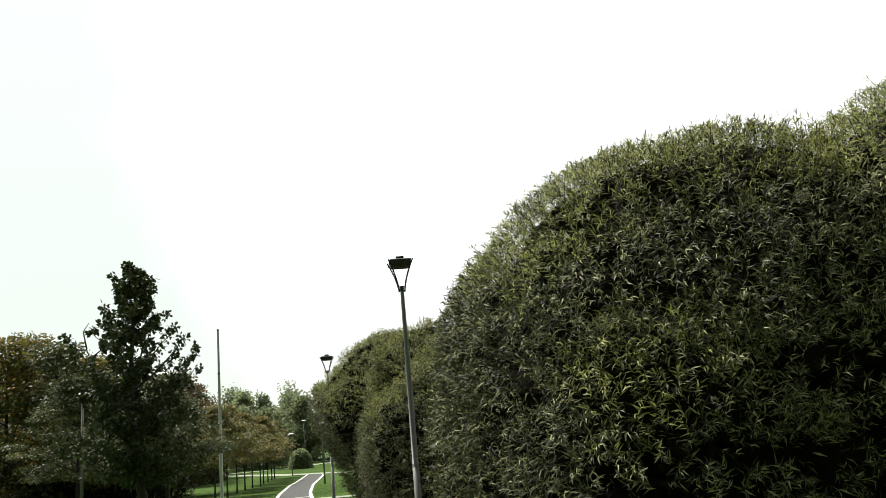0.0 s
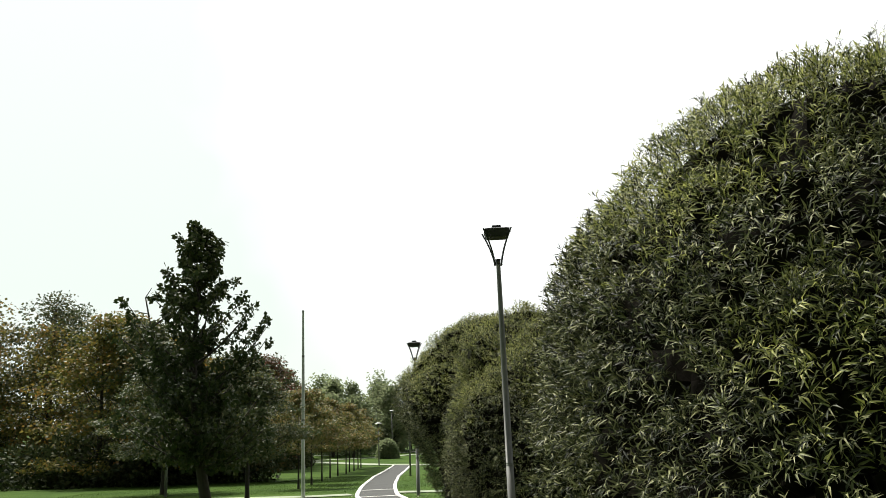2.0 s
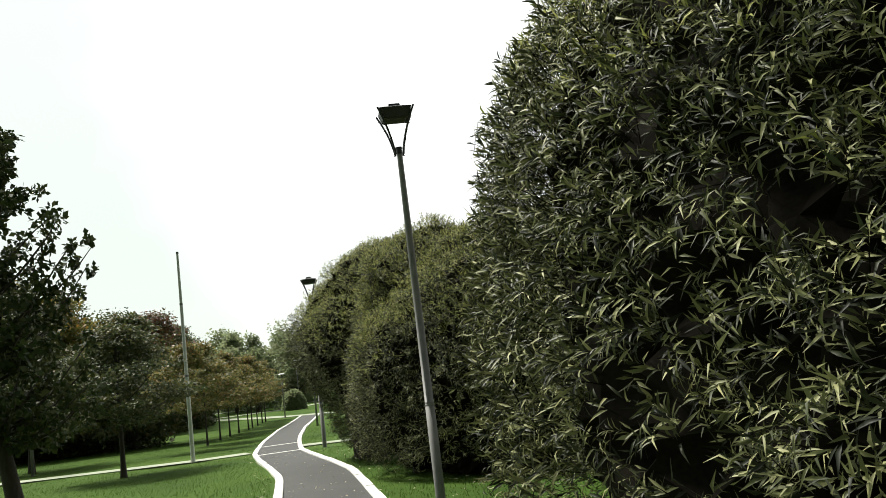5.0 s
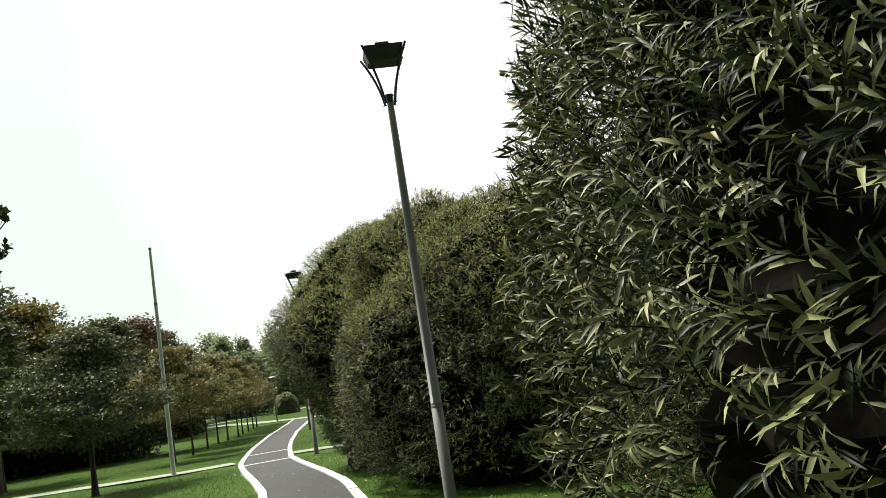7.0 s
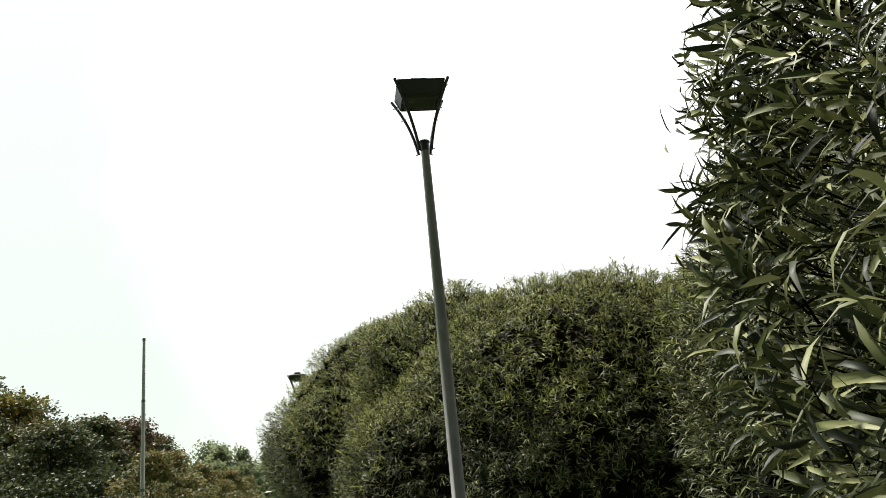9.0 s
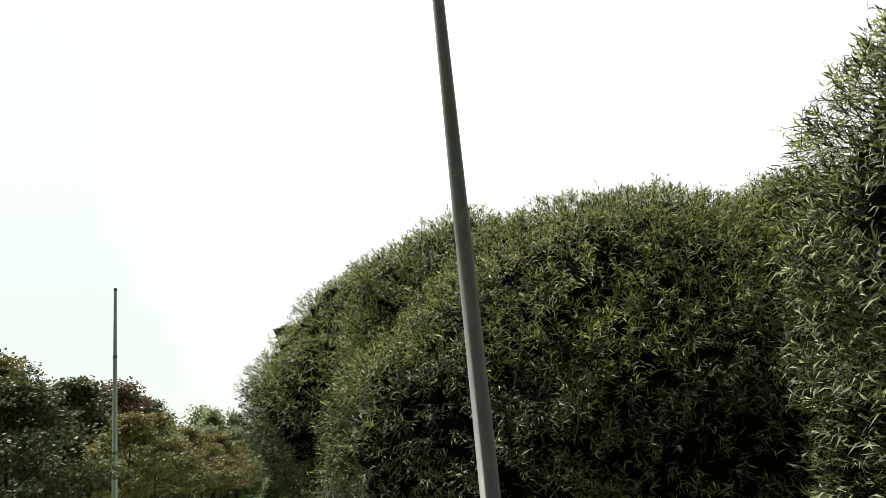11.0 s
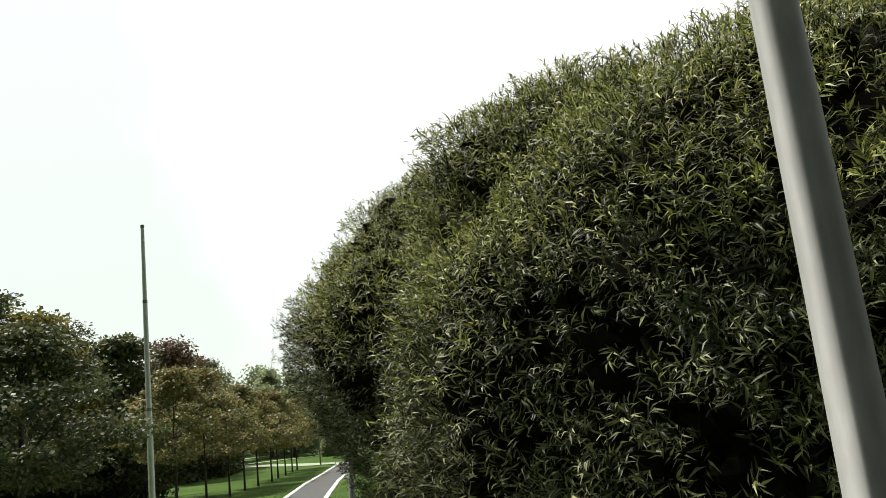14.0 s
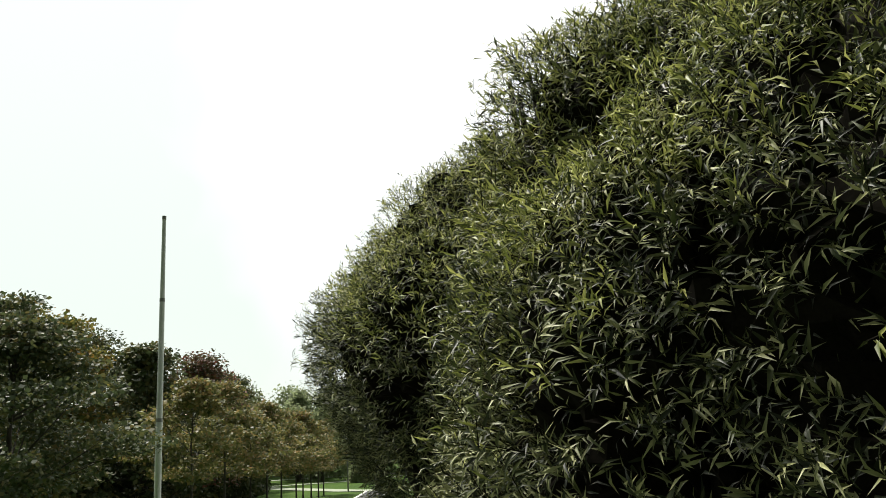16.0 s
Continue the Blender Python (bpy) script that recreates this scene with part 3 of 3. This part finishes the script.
def tall_pole(x, y, height):
    root = tagged(new("flagpole"), "tall slim pale flagpole without a flag beside the side path", "flagpole")
    root.matrix_world = pose(x, y, float(gz(y)))
    for nm, z0, z1, r0, r1 in (("lower_tube", -0.1, 2.7, 0.068, 0.06), ("middle_tube", 2.7, 5.0, 0.057, 0.049), ("upper_tube", 5.0, height, 0.046, 0.036)):
        V, F = tube([(0, 0, z0), (0, 0, (z0 + z1) / 2), (0, 0, z1)], [r0, (r0 + r1) / 2, r1], 16)
        piece(nm, mesh_of(nm, V, F, M_WHITE, True), root)
    for z, r in ((2.7, 0.062), (5.0, 0.052), (height, 0.042)):
        bm = bmesh.new()
        ring_bar(bm, (0, 0, z - 0.04), (0, 0, z + 0.03), r, r, 14)
        part("ring", bm, M_GALV, root)


tall_pole(-8.96, 30.4, 6.67)


# ---- trees ----
def tree(name, x, y, height, spread, clear, n_leaf, size, mat, label, category="tree", clumps=46, trunk=0.12, lean=0.0, shape=2.0, group="", flat=0.5, tight=1.0, low=0.9):
    """Tapered trunk, limbs that reach to clumps of leaves, and a crown with gaps and an uneven edge."""
    root = tagged(new(name), label, category, group)
    g0 = float(gz(y))
    root.matrix_world = pose(x, y, g0)
    t = np.linspace(0, 1, 9)
    wob = RNG.normal(0, 0.02 * height / 5, (9, 2)) * t[:, None]
    ax = np.column_stack([lean * t + wob[:, 0], wob[:, 1], -0.1 + t * (height * 0.9 + 0.1)])
    V, F = tube(ax, trunk * (1 - 0.88 * t) * np.where(t == 0, 1.35, 1.0), 9)
    trunk_ob = piece("trunk", mesh_of("trunk", V, F, M_BARK, True), root)
    # clump centres inside an egg that is wider below its middle
    h = RNG.random(clumps) ** low
    rad = spread * np.maximum(np.sin(np.pi * np.clip(0.12 + 0.88 * h, 0, 1) ** (1 / shape ** 0.5)), 0.1) * RNG.uniform(0.35, 1.0, clumps)
    ang = RNG.uniform(0, 2 * np.pi, clumps)
    zc = clear + (height - clear) * (0.06 + 0.86 * h)
    axis_x = lean * zc / height
    C = np.column_stack([axis_x + rad * np.cos(ang), rad * np.sin(ang), zc])
    for c in C[:: 3]:
        z0 = max(clear * 0.9 + 0.22 * (height - clear) * RNG.random(), c[2] - 0.35 * np.hypot(c[0], c[1]) - 0.25 * height * RNG.random())
        f = np.linspace(0, 1, 5)[:, None]
        s = np.array([lean * z0 / height, 0, z0])
        p = s * (1 - f) + c * f + np.array([0, 0, -0.12 * height * 0.3]) * f * (1 - f)
        piece("limb", mesh_of("limb", *tube(p, np.linspace(trunk * 0.28, trunk * 0.04, 5), 5), M_BARK, True), trunk_ob)
    idx = RNG.integers(0, clumps, n_leaf)
    cr = spread * tight * RNG.uniform(0.2, 0.42, clumps)
    off = rand_dirs(n_leaf) * (RNG.random(n_leaf) ** 0.45)[:, None] * cr[idx][:, None] * np.array([1, 1, flat + 0.15])
    P = C[idx] + off
    up = np.array([0, 0, 1.0])
    N = unit(up * 0.8 + rand_dirs(n_leaf))
    D = unit(rand_dirs(n_leaf) * np.array([1, 1, 0.5]) - up * 0.25 + unit(off) * 0.5)
    L = RNG.uniform(0.65, 1.25, n_leaf) * size
    V, F = broad(P, D, N, L, L * RNG.uniform(0.55, 0.85, n_leaf))
    piece("crown", mesh_of("crown", V, F, mat), root)
    return root


def ragged_tree(x, y, n_leaf, size, label):
    """A young tree with a bent foot, rising branches of uneven reach and loose tufts of broad leaves along them."""
    root = tagged(new("tree"), label, "tree")
    root.matrix_world = pose(x, y, float(gz(y)))
    height = 4.98
    t = np.linspace(0, 1, 14)
    z = -0.1 + t * (height + 0.05)
    ax = np.column_stack([0.26 * np.clip(1 - z / 1.3, 0, 1.1) + 0.05 * np.sin(z * 1.7) - 0.02 * z, 0.04 * np.sin(z * 1.3), z])
    trunk = piece("trunk", mesh_of("trunk", *tube(ax, 0.105 * (1 - 0.92 * t) * np.where(t == 0, 1.3, 1.0), 10), M_BARK, True), root)
    reach_z = [1.0, 1.3, 1.7, 2.3, 2.8, 3.1, 3.45, 3.8, 4.1, 4.5, 4.9, 5.2]
    reach_r = [0.5, 0.9, 1.15, 1.15, 0.85, 0.95, 1.15, 1.05, 0.68, 0.5, 0.3, 0.12]
    C, R = [], []
    for k in range(84):
        tip_z = 1.8 + (height - 1.7) * ((k + 0.5) / 84) ** 1.2
        ang = k * 2.399 + RNG.uniform(-0.3, 0.3)
        r = np.interp(tip_z, reach_z, reach_r) * RNG.choice([0.55, 0.8, 1.0, 1.06])
        z0 = max(1.35, tip_z - r * RNG.uniform(0.6, 1.1))
        foot = np.array([np.interp(z0, z, ax[:, 0]), np.interp(z0, z, ax[:, 1]), z0])
        end = np.array([foot[0] + r * math.cos(ang), foot[1] + r * math.sin(ang), tip_z])
        f = np.linspace(0, 1, 6)[:, None]
        p = foot * (1 - f) + end * f + np.array([0, 0, -0.18 * r]) * f * (1 - f) * 2 + RNG.normal(0, 0.02, (6, 3)) * f
        piece("limb", mesh_of("limb", *tube(p, np.linspace(0.022, 0.005, 6), 5), M_BARK, True), trunk)
        for q in np.linspace(0.3, 1.0, 6):
            c = np.array([np.interp(q, f[:, 0], p[:, j]) for j in range(3)])
            side = rand_dirs(1)[0] * np.array([1, 1, 0.6]) * 0.2 * (1.2 - 0.6 * q) * min(1, r / 0.8)
            C.append(c + side)
            R.append(RNG.uniform(0.07, 0.16) * (1.15 - 0.1 * tip_z))
    C, R = np.array(C), np.array(R)
    idx = RNG.integers(0, len(C), n_leaf)
    off = rand_dirs(n_leaf) * (RNG.random(n_leaf) ** 0.5)[:, None] * R[idx][:, None]
    D = unit(rand_dirs(n_leaf) - np.array([0, 0, 0.4]) + unit(off) * 0.5)
    L = RNG.uniform(0.65, 1.2, n_leaf) * size
    V, F = broad(C[idx] + off, D, unit(np.array([0, 0, 0.6]) + rand_dirs(n_leaf)), L, L * RNG.uniform(0.5, 0.75, n_leaf))
    piece("crown", mesh_of("crown", V, F, M_DARKLEAF), root)
    return root


near_tree = ragged_tree(-5.45, 13.7, 17000, 0.085, "dark slender young tree with sparse ragged crown")
for pts in (((-0.3, 0, 2.4), (-0.75, 0, 3.3), (-0.95, 0.1, 3.75), (-1.35, 0.1, 3.85)), ((-0.85, 0, 3.5), (-0.6, 0.05, 3.7), (-0.3, 0.05, 3.75)), ((-0.93, 0.1, 3.7), (-0.95, 0, 4.0), (-0.85, 0, 4.15))):
    piece("dead_branch", mesh_of("dead_branch", *tube(pts, np.linspace(0.016, 0.005, len(pts)), 6), M_BARK, True), near_tree, "bare dead branch")
tree("tree", -9.9, 27.4, 4.3, 2.1, 1.3, 24000, 0.09, M_MAPLE, "small maple with dull green and reddish leaves on the lawn", trunk=0.08, clumps=90, flat=0.1, group="maples")
tree("tree", -16.6, 35.2, 6.2, 2.7, 1.2, 24000, 0.11, M_MAPLE, "maple with layered dull green leaves beside a lamp", trunk=0.11, clumps=100, flat=0.1, group="maples")

# the row of young trees along the path
for k, (rx, ry) in enumerate(((-11.3, 37.3), (-11.8, 41.0), (-12.55, 45.5), (-12.85, 48.3), (-13.1, 51.0), (-13.4, 54.3), (-13.9, 57.2), (-14.3, 60.2), (-14.8, 63.6), (-15.3, 66.7))):
    tree("young_tree", rx, ry, 4.5 + 0.4 * math.sin(k * 2.3), 1.6, 1.35, 6500, 0.12, M_OLIVE, "slim young tree with olive and russet leaves", trunk=0.048, clumps=60, flat=0.15, group="row of young trees")

# the wood behind the lawn
WOOD = [(-40, 52, 13.9, 1), (-35, 55, 13.3, 0), (-31, 58, 11.9, 1), (-27.5, 61, 10.5, 0), (-22.3, 64, 9.2, 2), (-24, 69, 8.8, 3), (-25.5, 76, 9.0, 0), (-28, 85, 9.6, 0), (-31, 92, 10.0, 3),
        (-38, 62, 13.5, 0), (-33, 67, 12.5, 0), (-29, 72, 11.0, 0), (-46, 48, 13.9, 1), (-45, 58, 13.5, 0), (-36, 80, 11.5, 0), (-53, 50, 13.0, 0), (-33.5, 52.5, 10.6, 1), (-37.5, 49.5, 11.2, 1), (-29.5, 56, 9.8, 0), (-25.6, 45.5, 9.6, 1), (-23, 46, 9.3, 0), (-20.6, 46, 8.4, 1), (-17.2, 46.5, 6.9, 0)]
KINDS = ((M_MAPLE, "tall dark green tree at the edge of the wood"), (M_YELLOW, "tall maple with yellow and orange crown at the wood's edge"), (M_RED, "maple with deep red autumn leaves at the wood's edge"), (M_OLIVE, "olive-green tree at the wood's edge"))
for wx, wy, wh, k in WOOD:
    tree("tree", wx, wy, wh * 1.06, wh * 0.45, 0.3, 10500, 0.22, KINDS[k][0], KINDS[k][1], trunk=0.18, clumps=75, group="wood", shape=2.6, flat=0.2)

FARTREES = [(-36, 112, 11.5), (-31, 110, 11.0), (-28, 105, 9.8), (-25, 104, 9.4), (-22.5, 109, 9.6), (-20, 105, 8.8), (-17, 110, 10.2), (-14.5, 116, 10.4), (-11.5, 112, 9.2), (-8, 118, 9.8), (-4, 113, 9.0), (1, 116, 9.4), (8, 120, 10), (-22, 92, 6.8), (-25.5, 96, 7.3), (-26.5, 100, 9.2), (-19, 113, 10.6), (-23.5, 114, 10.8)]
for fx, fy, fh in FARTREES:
    tree("tree", fx, fy, fh, fh * 0.42, 0.3, 5000, 0.36, M_FAR, "green tree beyond the far paths, paled for haze", trunk=0.16, clumps=56, group="far trees", shape=2.6, tight=0.8, flat=0.9)


def round_bush(x, y, r, h):
    root = tagged(new("bush"), "clipped round pale green bush near the far path", "bush")
    root.matrix_world = pose(x, y, float(gz(y)))
    n = 6000
    u = rand_dirs(n)
    u[:, 2] = np.abs(u[:, 2])
    P = u * np.array([r, r, h]) * RNG.uniform(0.85, 1.02, (n, 1))
    L = RNG.uniform(0.15, 0.3, n)
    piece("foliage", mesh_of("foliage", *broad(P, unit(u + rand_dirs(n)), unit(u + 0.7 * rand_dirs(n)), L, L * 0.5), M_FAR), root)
    for k in range(5):
        a = k * 1.26
        piece("stem", mesh_of("stem", *tube([(0.1 * math.cos(a), 0.1 * math.sin(a), -0.05), (0.5 * r * math.cos(a), 0.5 * r * math.sin(a), 0.6 * h)], [0.05, 0.02], 6), M_BARK), root)


round_bush(-16.9, 86.0, 1.15, 1.9)


def shrub(x, y, r, h):
    """A low dark shrub that fills the wood's edge down to the grass."""
    root = tagged(new("shrub"), "low dark green shrub filling the shaded edge of the wood", "shrub", "wood shrubs")
    root.matrix_world = pose(x, y, float(gz(y)))
    n = 4000
    u = rand_dirs(n)
    u[:, 2] = np.abs(u[:, 2])
    P = u * np.array([r, r, h]) * (RNG.random((n, 1)) ** 0.4) * (1 + 0.2 * np.sin(5 * u[:, :1] + 3 * u[:, 1:2]))
    L = RNG.uniform(0.18, 0.36, n)
    piece("foliage", mesh_of("foliage", *broad(P, unit(u + rand_dirs(n)), unit(np.array([0, 0, 0.8]) + rand_dirs(n)), L, L * 0.6), M_DARKLEAF), root)
    for k in range(4):
        a = k * 1.57 + x
        piece("stem", mesh_of("stem", *tube([(0.1 * math.cos(a), 0.1 * math.sin(a), -0.05), (0.4 * r * math.cos(a), 0.4 * r * math.sin(a), 0.6 * h)], [0.04, 0.015], 5), M_BARK), root)


for bx, by in ((-42, 51), (-37.5, 53), (-33, 56), (-29.5, 59), (-26, 61.5), (-23.5, 65), (-22.8, 69), (-24, 74), (-26, 80), (-29, 88), (-32, 95), (-46, 48.5), (-35.2, 54.2), (-31, 57.5), (-28.5, 46), (-24.8, 46.5), (-21.6, 47), (-18.6, 48)):
    shrub(bx, by, 3.0, 3.0)


# ---- grass blades and fallen leaves ----
def off_path(P):
    return np.abs(P[:, 0] - np.interp(P[:, 1], PATH_Y, PATH_X)) > HALF + 0.24


def grass(n):
    y = 8 + 42 * RNG.random(n) ** 1.5
    x = np.interp(y, PATH_Y, PATH_X) + RNG.uniform(-14, 7, n)
    P = np.column_stack([x, y, gz(y) - 0.01])
    P = P[off_path(P) & ~((np.abs(P[:, 1] - 31.2) < 1.4))]
    m = len(P)
    d = unit(rand_dirs(m) * np.array([0.5, 0.5, 0]) + np.array([0, 0, 1.0]))
    hgt = RNG.uniform(0.02, 0.05, m)[:, None]
    s = unit(np.cross(d, rand_dirs(m))) * 0.006
    V = np.stack([P - s, P + s, P + d * hgt], 1).reshape(-1, 3)
    tagged(new("grass", mesh_of("grass", V, np.arange(3 * m).reshape(-1, 3), M_BLADE)), "short green grass blades on the lawn", "grass", kind="stuff")


def litter(n):
    y = RNG.uniform(12, 32, n)
    x = np.interp(y, PATH_Y, PATH_X) + np.where(RNG.random(n) < 0.68, RNG.uniform(0.8, 5, n), RNG.uniform(-1.2, 0.6, n))
    P = np.column_stack([x, y, gz(y) + 0.035])
    P[~off_path(P), 2] -= 0.012
    L = RNG.uniform(0.035, 0.085, n)
    V, F = leaves(P, rand_dirs(n) * np.array([1, 1, 0.15]), np.tile([0, 0, 1.0], (n, 1)), L, L * 0.35, RNG.uniform(-0.2, 0.2, n)[:, None])
    tagged(new("fallen_leaves", mesh_of("fallen_leaves", V, F, M_FALLEN)), "pale dry fallen leaves scattered on grass and asphalt", "leaves", kind="stuff")


grass(120000)
litter(700)
